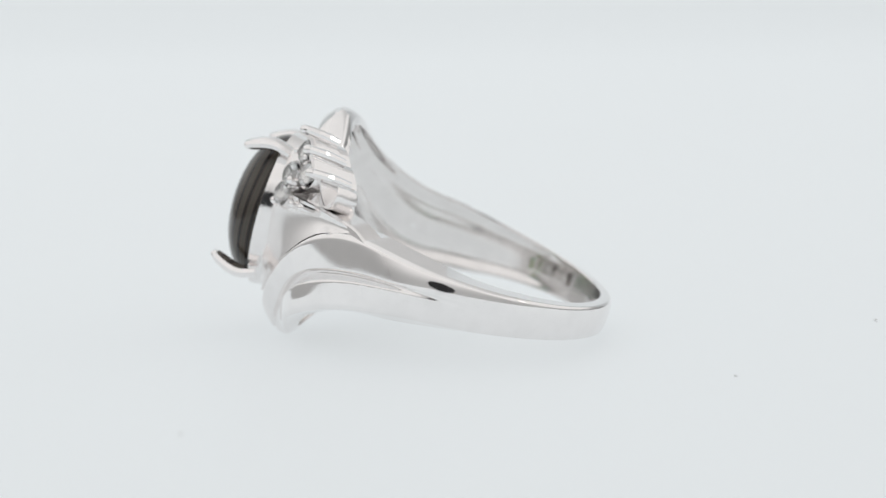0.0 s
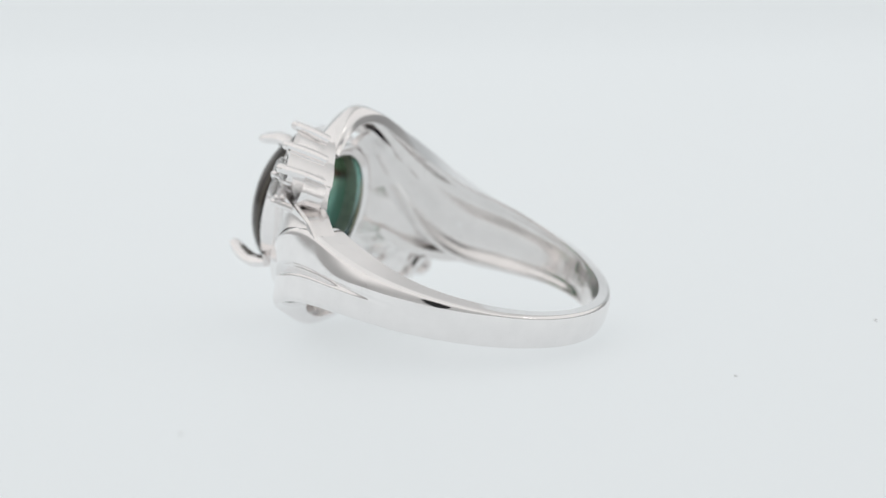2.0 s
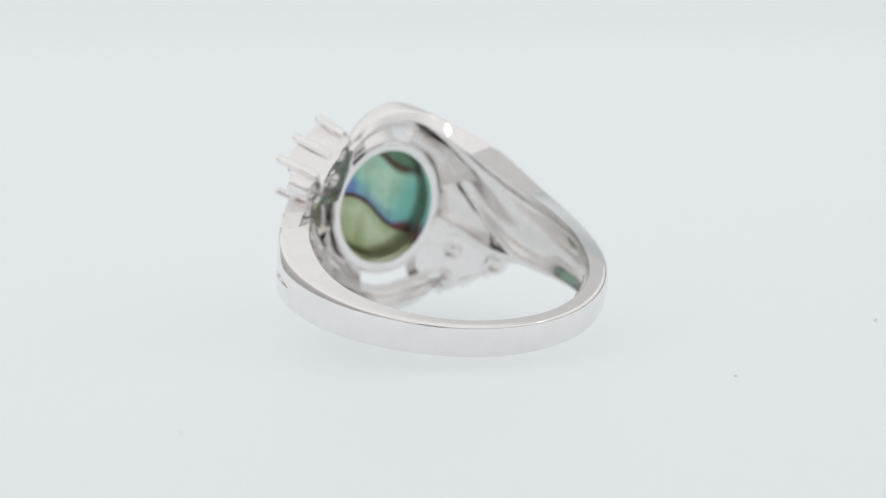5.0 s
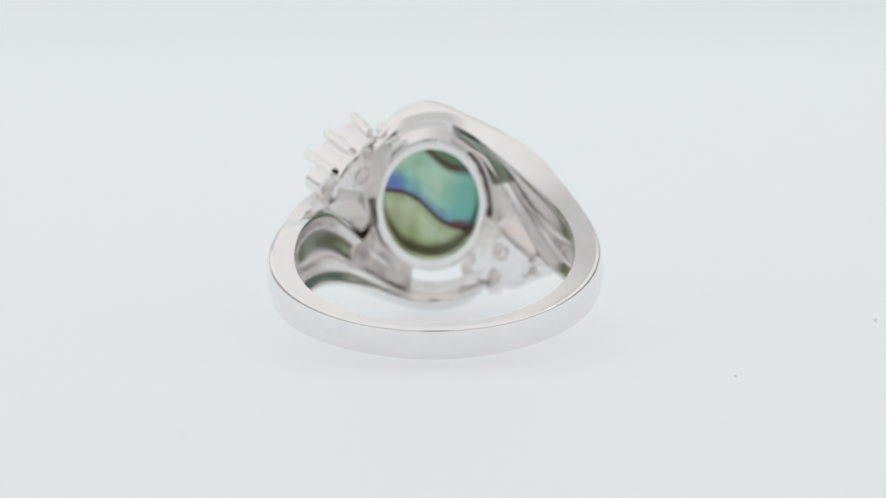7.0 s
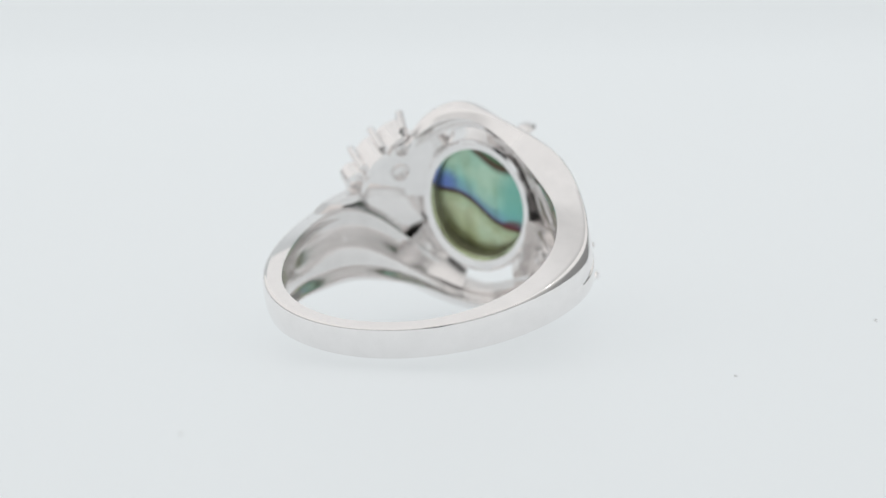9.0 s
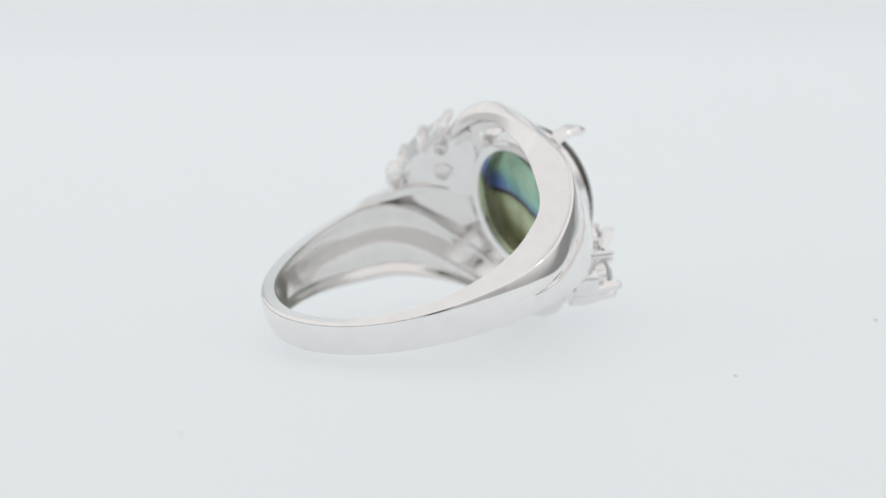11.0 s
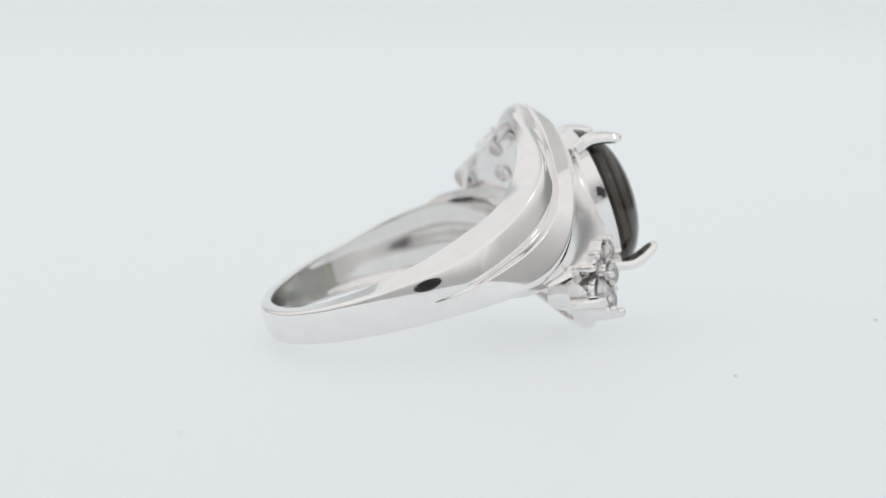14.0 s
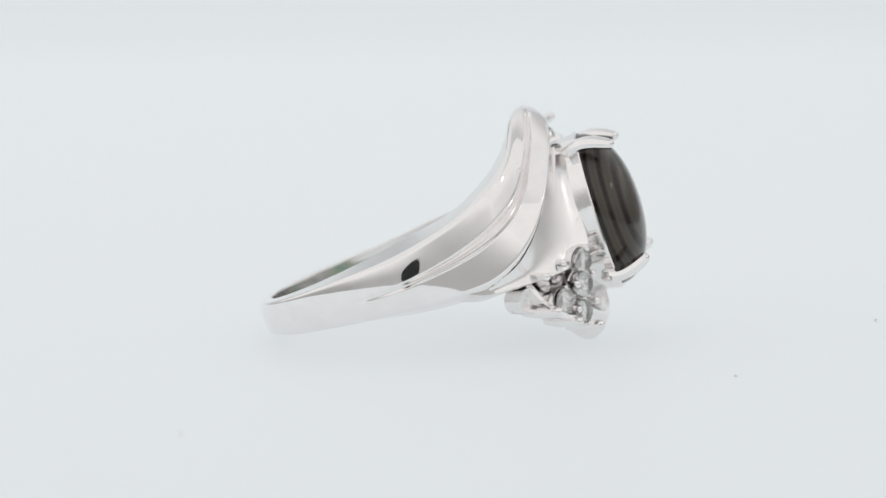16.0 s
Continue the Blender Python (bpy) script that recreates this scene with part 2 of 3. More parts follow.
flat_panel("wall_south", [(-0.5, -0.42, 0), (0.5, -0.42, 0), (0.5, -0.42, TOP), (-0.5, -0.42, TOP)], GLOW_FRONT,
           "unseen white tent front with an added glow, dimmed at the foot around the camera opening")
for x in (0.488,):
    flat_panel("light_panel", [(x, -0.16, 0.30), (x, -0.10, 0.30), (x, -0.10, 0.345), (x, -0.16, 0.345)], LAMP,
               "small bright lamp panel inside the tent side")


def camera_opening():
    rings = [[(r * math.cos(a), y, 0.026 + r * math.sin(a)) for a in np.linspace(0, 2 * math.pi, 40, endpoint=False)]
             for r, y in ((0.021, -0.146), (0.024, -0.148), (0.024, -0.30), (0.02, -0.30))]
    v, f = loft(rings)
    ob = new("wall_south_opening", mesh_of("wall_south_opening", v, f, BLACK))
    tagged(ob, "round black opening for the lens in the grey tent front", "light tent", kind="structure")


camera_opening()

# ---------------------------------------------------------------- the ring
TILT = 17.5
LIE = pose(0, -1.1 * MM, (-3.35 + FLOOR) * MM, 0, 0, 1.5) @ pose(0, 0, 0, TILT, 0, 0)
ring = tagged(new("ring"), "polished silver ring with oval abalone stone, lying on a white sheet", "ring")


def cyl(phi, z, r=10.5):
    return (r * math.sin(radians(phi)), r * math.cos(radians(phi)), z)


# Edges of one half of the band, from the back of the ring to the end of its shoulder: (angle, radius, height).
UPPER = [(180, 10.28, 1.08), (155, 10.30, 1.09), (130, 10.34, 1.26), (108, 10.36, 1.54), (90, 10.34, 1.80), (76, 10.32, 2.24),
         (64, 10.32, 2.78), (53, 10.48, 3.62), (44, 10.66, 4.50), (36, 10.38, 5.30), (27, 9.70, 6.20), (15, 8.98, 7.22), (2, 8.80, 7.62),
         (-13, 8.82, 7.2), (-21.5, 8.80, 6.0), (-25, 8.90, 5.20)]
GROOVE = [(180, 10.28, 0.0), (155, 10.30, 0.0), (130, 10.36, 0.0), (108, 10.42, 0.0), (90, 10.42, 0.0), (76, 10.42, 0.30),
          (62, 10.50, 0.68), (50, 10.70, 1.40), (40, 10.72, 2.30), (31, 10.48, 3.60), (24, 10.25, 4.75), (14, 9.95, 6.10), (2, 9.65, 7.3),
          (-10, 9.50, 7.05), (-19, 9.40, 5.85), (-23.7, 9.20, 5.0)]
LOWER = [(180, 10.28, -1.08), (155, 10.30, -1.07), (130, 10.34, -1.12), (108, 10.38, -1.24), (90, 10.40, -1.42), (74, 10.42, -1.68),
         (60, 10.55, -1.78), (47, 11.00, -0.85), (36, 11.30, 0.90), (28, 11.40, 2.65), (21, 11.35, 4.10), (13.5, 11.20, 5.40), (2.6, 10.90, 6.60),
         (-8.6, 10.70, 6.05), (-17, 10.60, 5.25), (-22.6, 10.25, 4.75)]
UPPER_INSIDE = [(180, 9.55, 1.10), (155, 9.50, 1.14), (130, 9.34, 1.45), (108, 8.98, 1.88), (90, 8.62, 2.36), (76, 8.38, 2.78),
                (64, 8.30, 3.02), (53, 8.22, 3.50), (44, 8.12, 4.00), (36, 8.20, 4.50), (27, 8.30, 5.15), (15, 8.40, 6.20), (2, 8.42, 6.98),
                (-13, 8.45, 6.50), (-21, 8.42, 5.65), (-25, 8.50, 5.10)]
LOWER_INSIDE = [(180, 9.55, -1.10), (155, 9.50, -1.10), (130, 9.36, -1.22), (108, 9.05, -1.40), (90, 8.75, -1.82), (76, 8.62, -2.05),
                (62, 8.50, -2.20), (48, 8.85, -1.35), (37, 9.40, 0.20), (29, 9.75, 1.90), (21, 9.90, 3.40), (13.5, 9.90, 4.90), (2.6, 9.75, 5.85),
                (-8.6, 9.65, 5.50), (-17, 9.60, 4.80), (-22.6, 9.55, 4.50)]
# depth of the groove and swell of the outer face at each of the same stations
DEPTH = (0, 0, 0, 0, 0.08, 0.38, 0.48, 0.50, 0.55, 0.52, 0.42, 0.28, 0.08, 0, 0, 0)
SWELL = (0.20, 0.20, 0.20, 0.22, 0.28, 0.34, 0.34, 0.34, 0.36, 0.38, 0.40, 0.44, 0.42, 0.34, 0.28, 0.15)
# places across the outer face, closer at its edges and in the groove
ACROSS = [*np.linspace(0, 0.072, 5), *np.linspace(0.1, 0.34, 8), *np.linspace(0.36, 0.5, 12), *np.linspace(0.506, 0.58, 10), *np.linspace(0.61, 0.9, 8), *np.linspace(0.928, 1, 5)]
SECTION, INSIDE_AT = 85, range(50, 83)      # points of a section, and those on its inner face


def ramped(x, a, b):
    t = min(max((x - a) / (b - a), 0.0), 1.0)
    return t * t * (3 - 2 * t)


def half_band():
    n = 12
    edges = []
    for table in (UPPER, GROOVE, LOWER, UPPER_INSIDE, LOWER_INSIDE):
        edges.append(spline([(radians(a), r, z) for a, r, z in table], n))
    depth_of, swell_of = spline([(d,) for d in DEPTH], n)[:, 0], spline([(d,) for d in SWELL], n)[:, 0]
    rows = np.hstack(edges)
    for _ in range(2):                     # even out the flow of the shoulder
        calm = rows.copy()
        for i in range(30, len(rows) - 6):
            w = 4 if i < 60 else 6
            calm[i] = rows[i - w:i + w + 1].mean(0)
        rows = calm
    pts = [[np.array((r[3 * j + 1] * math.sin(r[3 * j]), r[3 * j + 1] * math.cos(r[3 * j]), r[3 * j + 2])) for j in range(5)] for r in rows]
    m = 16
    rings, outs = [], []
    last = len(rows) - 1
    for i in range(len(rows)):
        u, g, f = pts[i][:3]
        tan = unit(sum(pts[min(i + 1, last)][:3]) - sum(pts[max(i - 1, 0)][:3]))
        if i == 0:
            tan = np.array((1.0, 0, 0))
        out = unit(np.cross(tan, f - u))
        outs.append(out if np.dot(out, g * (1, 1, 1.2)) > 0 else -out)
    for i in range(len(rows)):
        u, g, f, ui, fi = pts[i]
        depth, swell, k0 = max(depth_of[i], 0), swell_of[i], i / n
        out = unit(sum(outs[max(i - 9, 0):i + 10])) if 20 < i < last - 9 else outs[i]
        share = ramped(k0, 3.9, 5.6)                       # from one swell to two ribbons
        bend = ramped(k0, 9.0, 11.5)
        fade = 1 - ramped(k0, 9.5, 12.5)
        soft = 0.14 * ramped(k0, 5.5, 8.0)                  # the shoulder's upper edge is worn round
        roll = 0.43 - 0.07 * ramped(k0, 4.2, 7.5)
        ctrl = 2 * g - (u + f) / 2
        sec = []
        for v in ACROSS:
            base = u + (g - u) * (2 * v) if v <= 0.5 else g + (f - g) * (2 * v - 1)
            base = base * (1 - bend) + bend * ((1 - v) ** 2 * u + 2 * v * (1 - v) * ctrl + v * v * f)
            one = swell * (1 - abs(2 * v - 1) ** 2.6) * (1 - share)
            w = (2 * v) % 1.0
            two = swell * ((1 - (2 * w - 1) ** 2) * fade * 0.06 + (1 - (2 * v - 1) ** 2) * (1 - fade) * 1.2) * share
            # the upper ribbon rolls slowly into the groove, the lower one rises from it at a lip
            dip = depth * (ramped(v, roll, 0.5) if v <= 0.5 else 1 - ramped(v, 0.5, 0.565))
            edge = 0.15 * max(0.0, 1 - min(v, 1 - v) / 0.07) ** 2 + soft * max(0.0, 1 - v / 0.2) ** 2
            sec.append(base + out * (one + two - dip - edge))
        cavity, ripple = ramped(k0, 1.9, 2.7), ramped(k0, 2.6, 5.0)      # the shoulders are hollowed from within
        inner = []
        for k in range(2 * m, -1, -1):
            v = k / (2 * m)
            base = ui + (fi - ui) * v
            hollow = (0.34 * cavity + 0.08 * ripple * math.sin(v * math.pi * 3.4 + 0.3)) * ramped(min(v, 1 - v), 0.02, 0.22)
            lip = 0.06 * max(0.0, 1 - min(v, 1 - v) / 0.04)
            inner.append(base + out * (hollow + lip))
        low_rim = [sec[-1] + (inner[0] - sec[-1]) * h for h in (0.07, 0.93)]      # flat side faces between crisp edges
        high_rim = [inner[-1] + (sec[0] - inner[-1]) * h for h in (0.07, 0.93)]
        rings.append(sec + low_rim + inner + high_rim)
    return rings


def build_band():
    rings = half_band()
    v, f = [], []
    for half in (False, True):
        vv, ff = loft([[(turned(p) if half else p) * MM for p in row] for row in rings], caps=(False, True))
        start = len(v)
        v += vv
        f += [tuple(i + start for i in q) for q in ff]
    me = mesh_of("band", v, f, SILVER, crease=38)
    me.materials.append(INSIDE)
    inside = {tuple(np.round(np.asarray(p) * 1e6).astype(int)) for i, p in enumerate(v) if i % SECTION in INSIDE_AT}
    for q in me.polygons:
        q.material_index = int(all(tuple(np.round(np.array(me.vertices[i].co) * 1e6).astype(int)) in inside for i in q.vertices))
    part("band", me, ring, "smooth polished silver band with grooved sweeping shoulders", LIE)


build_band()


def build_hallmark():
    """Worn stamped marks inside the band, as plain bars."""
    for k, (phi, high, wide) in enumerate(((117, 0.9, 0.5), (121.5, 0.8, 0.35), (125.5, 0.9, 0.6), (131, 0.7, 0.35), (135, 0.9, 0.5))):
        rings = []
        for r in (9.05, 8.985, 8.97):
            e = 0.08 if r < 8.98 else 0.0
            w = math.degrees(wide / 2 / 9.0) - e * 4
            rings.append([np.array(cyl(phi + sx * w, 0.25 + sz * (high / 2 - e), r)) * MM for sx, sz in ((-1, -1), (1, -1), (1, 1), (-1, 1))])
        v, f = loft(rings)
        part("hallmark", mesh_of("hallmark", v, f, INSIDE, smooth=False), ring, "", LIE)


build_hallmark()


def oval(a, c, y, n=56):
    return [np.array((a * math.cos(t), y, c * math.sin(t))) * MM for t in np.linspace(0, 2 * math.pi, n, endpoint=False)]


def build_collar():
    prof = [(3.30, 4.15, 9.75), (3.70, 4.70, 9.62), (3.86, 4.90, 9.72), (3.90, 4.95, 10.4), (3.98, 5.0, 11.3), (4.16, 5.12, 12.0),
            (4.20, 5.15, 12.20), (4.08, 5.04, 12.28), (3.98, 4.94, 12.2), (3.9, 4.86, 11.95), (3.5, 4.3, 11.8), (3.26, 4.04, 11.6), (3.22, 4.02, 10.2)]
    rings = [oval(*q) for q in prof]
    v, f = loft(rings + rings[:1], caps=(False, False))
    me = mesh_of("collar", v, f, HAMMERED, crease=40)
    me.materials.append(RECESS_SHADE)
    for q in me.polygons:                  # unpolished wall of the opening behind the stone, its recess shade put into the colour
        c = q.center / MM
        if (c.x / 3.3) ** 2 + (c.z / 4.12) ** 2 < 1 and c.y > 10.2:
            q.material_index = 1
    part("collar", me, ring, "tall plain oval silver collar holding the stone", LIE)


build_collar()


def build_stone():
    rings = [oval(3.45, 4.25, 11.82), oval(3.94, 4.9, 12.0), oval(3.98, 4.94, 12.18)]
    for s in np.linspace(0.06, 0.985, 14):
        a = s * math.pi / 2
        rings.append(oval(3.98 * math.cos(a) ** 0.9, 4.94 * math.cos(a) ** 0.9, 12.18 + 2.67 * math.sin(a)))
    v, f = loft(rings, caps=(False, True))
    stone = part("stone", mesh_of("stone", v, f, DOME, crease=50), ring, "dark smoky oval cabochon dome with grey layers", LIE)
    rings = [oval(0.02, 0.02, 11.08), oval(1.6, 2.0, 11.085), oval(2.8, 3.4, 11.095), oval(3.225, 4.0, 11.11), oval(3.24, 4.02, 11.78)]
    v, f = loft(rings, caps=(True, True))
    part("shell_backing", mesh_of("shell_backing", v, f, ABALONE, crease=50), stone, "green and blue abalone shell with dark growth lines")


build_stone()


def build_prongs():
    for x, z in ((2.9, 3.95), (-2.95, 3.97), (3.6, -3.35), (-3.6, -3.35)):
        k = 1 if z > 0 else -1
        ox = x * 1.02
        pts = [(ox * 0.95, 11.5, z + 0.25 * k), (ox, 12.4, z + 0.5 * k), (ox, 13.15, z + 0.42 * k), (x, 13.8, z + 0.2 * k), (x * 0.98, 14.2, z + 0.02 * k)]
        v, f = bar(pts, (0.54, 0.62, 0.64, 0.60, 0.52), wide=(1, 0, 0), flat=0.68)
        part("prong", mesh_of("prong", v, f, SILVER), ring, "rounded silver prong", LIE)


build_prongs()

# ---------------------------------------------------------------- clusters of small clear gems
OUT = unit((-0.62, 0.77, 0.17))         # the way the small gems face
CLAWS = [((-3.85, 8.05, 5.85), (-5.16, 10.72, 6.37)), ((-4.95, 7.05, 4.95), (-7.04, 9.76, 5.54)), ((-6.1, 6.05, 3.9), (-8.35, 8.92, 4.44))]
GEMS = [(-5.75, 9.95, 5.15), (-7.05, 9.2, 4.0), (-5.5, 10.8, 2.2), (-5.9, 10.5, 3.55)]
BEADS = [(-5.4, 11.35, 1.55), (-6.85, 10.35, 3.35), (-4.75, 11.2, 3.25), (-6.6, 9.9, 1.9), (-8.3, 8.9, 2.2), (-4.7, 10.9, 4.9), (-6.3, 9.9, 4.9)]


def facing():
    u = unit(np.cross(OUT, (0, 0, 1)))
    return u, np.cross(u, OUT)


def gem_mesh(half):
    """A round brilliant: table, crown, girdle and pavilion."""
    u, w = facing()
    rings = []
    for r, h, off in ((0.45, 0.24, 0), (0.64, 0.13, 0.2), (0.77, 0.0, 0), (0.77, -0.04, 0), (0.42, -0.36, 0.2), (0.05, -0.7, 0)):
        rings.append([(r * (math.cos(a + off) * u + math.sin(a + off) * w) + h * OUT) * MM for a in np.linspace(0, 2 * math.pi, 16, endpoint=False)])
    v, f = loft(rings)
    return mesh_of("gem", both(v, half), f, GEM, smooth=False)


def collet_mesh(half):
    u, w = facing()
    rings = []
    for r, h in ((0.90, -0.2), (0.93, -0.6), (0.86, -2.15), (0.68, -2.2), (0.66, -1.2), (0.74, -0.25)):
        rings.append([(r * (math.cos(a) * u + math.sin(a) * w) + h * OUT) * MM for a in np.linspace(0, 2 * math.pi, 20, endpoint=False)])
    v, f = loft(rings + rings[:1], caps=(False, False))
    return mesh_of("collet", both(v, half), f, CAST)


def bead_mesh(half):
    u, w = facing()
    v, f = bar([-1.3 * OUT, -0.5 * OUT, 0.1 * OUT], (0.22, 0.24, 0.25), wide=u, sides=10)
    return mesh_of("bead", both(v, half), f, SILVER)


def build_cluster(half):
    gem, collet, bead = gem_mesh(half), collet_mesh(half), bead_mesh(half)

    def at(p):
        q = turned(p) if half else np.asarray(p)
        return LIE @ Matrix.Translation(Vector(q) * MM)

    for i, p in enumerate(GEMS):
        part("gem", gem, ring, "small round clear faceted gem", at(p))
        part("collet", collet, ring, "", at(p))
    for p in BEADS:
        part("bead", bead, ring, "", at(np.array(p) - 0.3 * OUT))
    for base, tip in CLAWS:
        b, t = np.array(base), np.array(tip)
        side = unit((-0.55, -0.3, 0.78))
        v, f = bar([b + (t - b) * 0.16, b + (t - b) * 0.5 + 0.06 * side, b + (t - b) * 0.95 - 0.05 * side], (0.29, 0.33, 0.31), wide=(0, 0, 1))
        part("claw", mesh_of("claw", both(v, half), f, SILVER), ring, "", LIE)
    # curved cheeks between neighbouring claws
    for (b0, t0), (b1, t1) in zip(CLAWS, CLAWS[1:]):
        b0, t0, b1, t1 = map(np.array, (b0, t0, b1, t1))
        rings = []
        side = unit(np.cross(t0 - b0, b1 - b0))
        if side[2] < 0:
            side = -side
        for h in np.linspace(0.0, 0.84, 7):
            p, q = b0 + (t0 - b0) * h, b1 + (t1 - b1) * h
            row = [p + (q - p) * k + side * (0.16 * math.sin(math.pi * k) - 0.1) for k in np.linspace(0, 1, 9)]
            rings.append([x * MM for x in row + [x - side * 0.3 for x in row[::-1]]])
        v, f = loft(rings)
        part("cheek", mesh_of("cheek", both(v, half), f, SILVER), ring, "", LIE)
    # recessed wall under the last claw
    side = unit((-0.75, -0.55, -0.1))
    lines = [((-6.2, 6.1, 3.75), (-8.1, 8.55, 4.1)), ((-6.55, 5.85, 3.1), (-8.3, 8.15, 3.3)), ((-6.7, 5.65, 2.45), (-8.1, 7.7, 2.5))]
    rings = []
    for h in np.linspace(0.0, 0.8, 7):
        row = [np.array(p) + (np.array(q) - np.array(p)) * h - side * 0.15 for p, q in lines]
        rings.append([x * MM for x in row + [x - side * 0.35 for x in row[::-1]]])
    v, f = loft(rings)
    part("cheek", mesh_of("cheek", both(v, half), f, CAST), ring, "", LIE)
    # drilled plate behind the gems
    u, w = facing()
    rim = [(2.2, 4.25), (0.53, 3.33), (-0.75, 2.55), (-1.1, 1.6), (-0.9, 0.75), (0.42, -0.1), (3.64, -1.07), (4.09, 1.44), (4.06, 3.08)]
    level = 9.75
    loops = [rim]
    for cu, cw, hole in ((1.6, 1.3, 0.52), (1.85, 3.05, 0.40)):
        loops.append([(cu + hole * math.cos(a), cw + hole * math.sin(a)) for a in np.linspace(0, 2 * math.pi, 14, endpoint=False)])
    bm = bmesh.new()
    edges = []
    for lp in loops:
        vs = [bm.verts.new([c * MM for c in (p[0] * u + p[1] * w + level * OUT)]) for p in lp]
        edges += [bm.edges.new((vs[i], vs[(i + 1) % len(vs)])) for i in range(len(vs))]
    bmesh.ops.triangle_fill(bm, edges=edges, use_beauty=True)
    grown = bmesh.ops.extrude_face_region(bm, geom=bm.faces[:])
    bmesh.ops.translate(bm, verts=[q for q in grown["geom"] if isinstance(q, bmesh.types.BMVert)], vec=[c * 0.45 * MM for c in OUT])
    bm.verts.index_update()
    v, f = [np.array(q.co) for q in bm.verts], [tuple(x.index for x in q.verts) for q in bm.faces]
    bm.free()
    part("back_plate", mesh_of("back_plate", both(v, half), f, CAST, crease=30), ring, "", LIE)
    # short tubes with hollow ends behind the gems, the widest at the outer end of the plate
    for cu, cw, wide, bore, low in ((-1.45, 1.5, 0.84, 0.50, 9.45), (1.6, 1.3, 0.66, 0.42, 9.55), (1.85, 3.05, 0.52, 0.32, 9.6)):
        rings = []
        for r, h in ((wide - 0.05, low), (wide, low + 0.12), (wide, 10.9), (0.02, 10.9), (0.02, low + 0.30), (bore, low + 0.38), (bore + 0.10, low)):
            rings.append([(r * (math.cos(a) * u + math.sin(a) * w) + cu * u + cw * w + h * OUT) * MM for a in np.linspace(0, 2 * math.pi, 20, endpoint=False)])
        v, f = loft(rings + rings[:1], caps=(False, False))
        part("tube", mesh_of("tube", both(v, half), f, CAST), ring, "short silver tube with a hollow end", LIE)
    # seat in which the gems are sunk
    mid = sum(np.array(g) for g in GEMS) / len(GEMS)
    spread = sorted((np.array(g) - mid for g in GEMS), key=lambda d: math.atan2(np.dot(d, w), np.dot(d, u)))
    top = [mid + d + 0.6 * unit(d) for d in spread]
    top = [p + (11.75 - np.dot(p, OUT)) * OUT for p in top]
    v, f = loft([[p * MM for p in top], [(p - 0.5 * OUT) * MM for p in top]])
    part("seat", mesh_of("seat", both(v, half), f, SILVER, crease=30), ring, "", LIE)
    # the hollow web that rises from the other shoulder's edge to the collar and the gems
    low = spline([(-9.05, 5.25, 1.75), (-7.95, 7.42, 0.85), (-6.57, 9.05, -0.9), (-5.30, 9.97, -2.65), (-4.03, 10.5, -4.1), (-2.95, 10.75, -5.0)], 5)
    high = spline([(-8.85, 5.65, 2.12), (-6.95, 8.85, 2.35), (-4.7, 11.1, 1.9), (-3.93, 11.35, -0.5), (-3.4, 11.4, -2.5), (-2.3, 11.45, -4.1)], 5)
    rings = []
    for k, (a, b) in enumerate(zip(low, high)):
        tan = low[min(k + 1, len(low) - 1)] - low[max(k - 1, 0)]
        nrm = unit(np.cross(tan, b - a))
        nrm = nrm if np.dot(nrm, a) > 0 else -nrm
        sag = 0.22 * min(1.0, np.linalg.norm(b - a) / 2.0)
        face = [a + (b - a) * h - nrm * sag * math.sin(math.pi * h) for h in np.linspace(0, 1, 7)]
        rings.append([p * MM for p in face + [p - nrm * 0.4 for p in face[::-1]]])
    v, f = loft(rings)
    part("web", mesh_of("web", both(v, half), f, WEB, crease=50), ring, "", LIE)
    # inner wall that joins the collar to the shoulder
    near = spline([(-2.7, 9.95, 3.5), (-3.4, 10.0, 2.2), (-3.75, 10.0, 1.0), (-3.8, 10.0, -0.4), (-3.6, 10.0, -1.8), (-2.9, 10.05, -3.3), (-1.9, 10.1, -4.2)], 5)
    far = spline([(-6.2, 7.9, 3.0), (-6.9, 7.4, 1.9), (-6.8, 7.35, 1.0), (-5.6, 8.4, -0.4), (-4.7, 9.5, -1.9), (-3.9, 10.2, -3.5), (-2.7, 10.5, -4.8)], 5)
    rings = [[p * MM for p in (a, (a + b) / 2 + np.array((0, 0.12, 0)), b, b + np.array((0, 0.5, 0)), a + np.array((0, 0.5, 0)))] for a, b in zip(near, far)]
    v, f = loft(rings)
    part("gallery", mesh_of("gallery", both(v, half), f, INSIDE, crease=60), ring, "", LIE)
    # roof of the gallery on either side of the slot above the collar
    for near, far in (([(1.3, 9.9, 4.62), (3.0, 9.9, 3.2), (3.75, 9.9, 1.2)], [(1.5, 9.0, 5.95), (4.0, 8.35, 4.4), (5.4, 7.1, 2.8)]),
                      ([(-2.95, 9.9, 3.0), (-2.5, 9.9, 3.75), (-1.9, 9.9, 4.3)], [(-3.9, 8.7, 4.7), (-3.3, 8.8, 5.3), (-2.3, 8.95, 5.85)])):
        rings = []
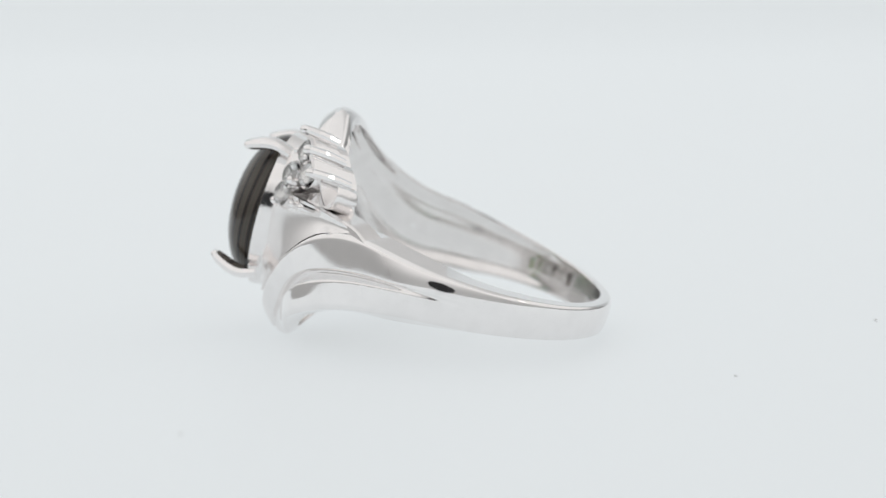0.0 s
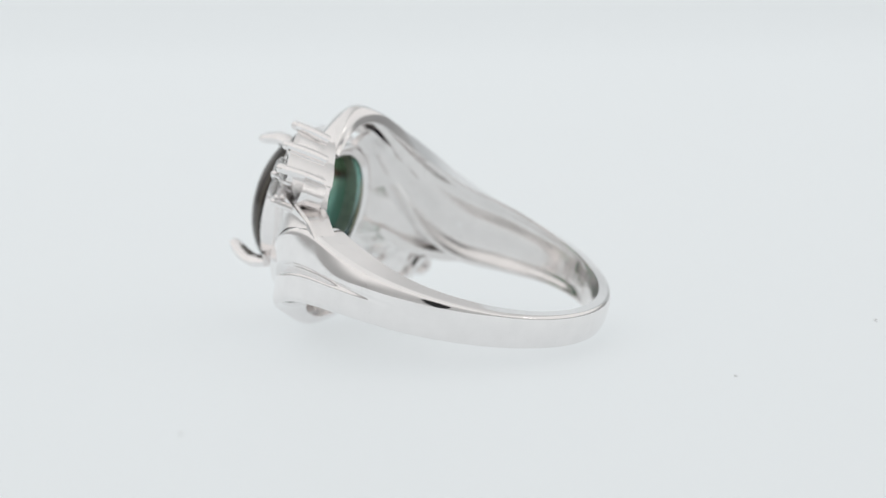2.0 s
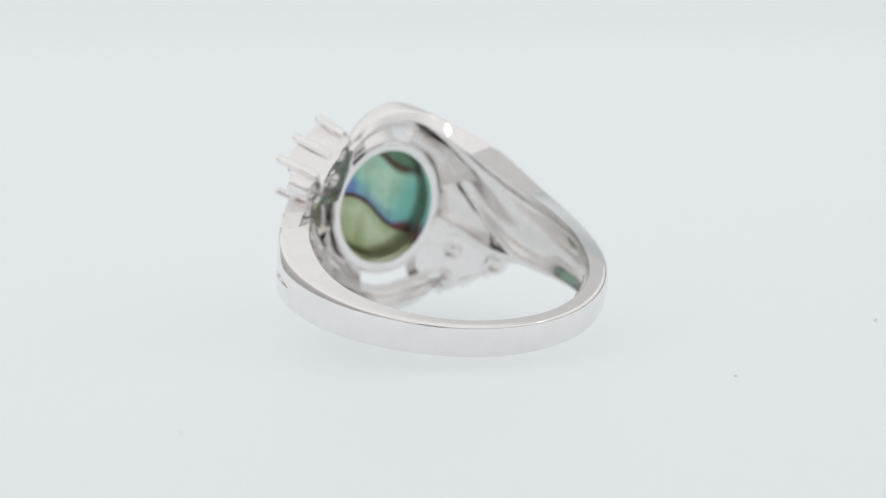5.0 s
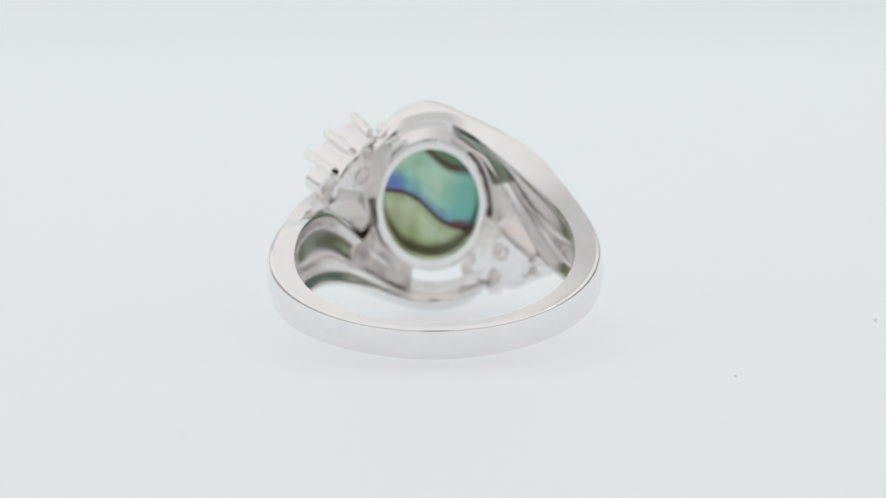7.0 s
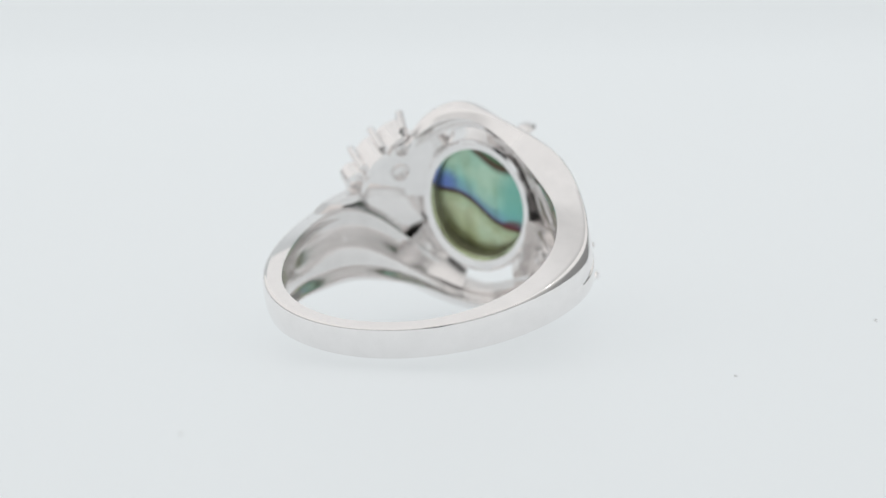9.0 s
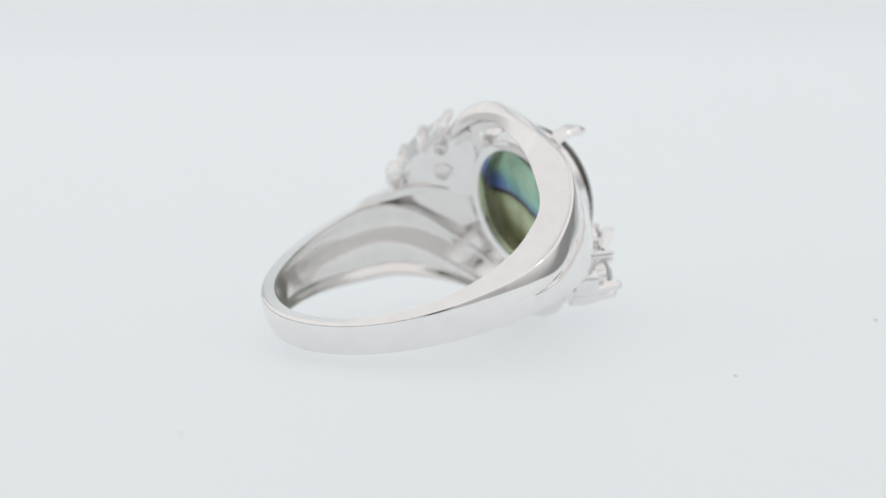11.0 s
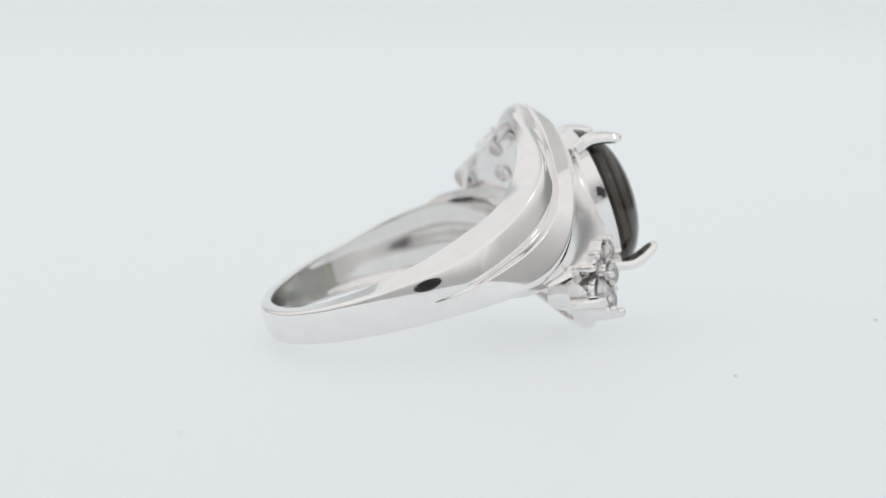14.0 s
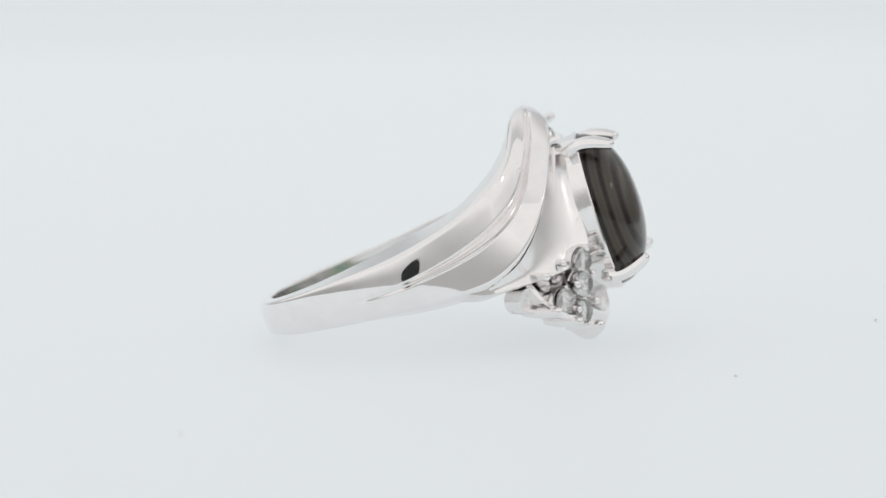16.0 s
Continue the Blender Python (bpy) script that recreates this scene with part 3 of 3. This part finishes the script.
        for a, b in zip(spline(near, 6), spline(far, 6)):
            face = [a, a + (b - a) * 0.3 + np.array((0, 0.14, 0)), a + (b - a) * 0.7 + np.array((0, 0.14, 0)), b]
            rings.append([p * MM for p in face + [p + np.array((0, 0.45, 0)) for p in face[::-1]]])
        v, f = loft(rings)
        part("gallery", mesh_of("gallery", both(v, half), f, INSIDE, crease=60), ring, "", LIE)
    # ledge along the band's edge below the gems
    outer = spline([(-9.6, 4.15, 1.72), (-9.15, 5.0, 2.12), (-8.35, 6.3, 2.3), (-7.3, 7.9, 2.35), (-5.7, 9.7, 2.0)], 6)
    inner = spline([(-8.8, 3.1, 1.9), (-8.0, 4.35, 2.4), (-7.05, 5.35, 2.5), (-6.15, 6.7, 2.4), (-4.6, 8.6, 1.6)], 6)
    rings = []
    for p, q in zip(outer, inner):
        way = unit(p - q)
        drop = np.array((0, 0, 0.55))
        rings.append([x * MM for x in (p - way * 0.12, p - drop * 0.2, p - drop, q - drop, q)])
    v, f = loft(rings)
    part("ledge", mesh_of("ledge", both(v, half), f, INSIDE, crease=30), ring, "", LIE)


build_cluster(False)
build_cluster(True)


# ---------------------------------------------------------------- dust on the sheet
LINT, lint_nodes, lint_shader = material("grey_lint")
lint_shader.inputs["Base Color"].default_value = (0.35, 0.34, 0.33, 1)
lint_shader.inputs["Roughness"].default_value = 0.9


def dust_speck(x, y, size):
    rnd = random.Random(int(x * 100))
    rings = []
    for k, r in ((0.0, 0.6), (0.35, 1.0), (0.7, 0.75), (0.9, 0.3)):
        rings.append([((x + size * r * rnd.uniform(0.75, 1.25) * math.cos(a)) * MM, (y + size * r * rnd.uniform(0.75, 1.25) * math.sin(a)) * MM, size * k * MM)
                      for a in np.linspace(0, 2 * math.pi, 9, endpoint=False)])
    v, f = loft(rings)
    ob = new("dust_speck", mesh_of("dust_speck", v, f, LINT))
    tagged(ob, "tiny grey speck of dust lying on the white sheet", "dust", group="dust on the sheet")


for x, y, size in ((29.04, 3.15, 0.1), (17.22, -14.29, 0.08), (-13.03, -26.93, 0.08)):
    dust_speck(x, y, size)


# ---------------------------------------------------------------- motion
def motions():
    walk(ring, [(t / 2, pose(0, 0, 0, 0, 0, -11.023 * (t / 2 - 7.0))) for t in range(33)])


motions()
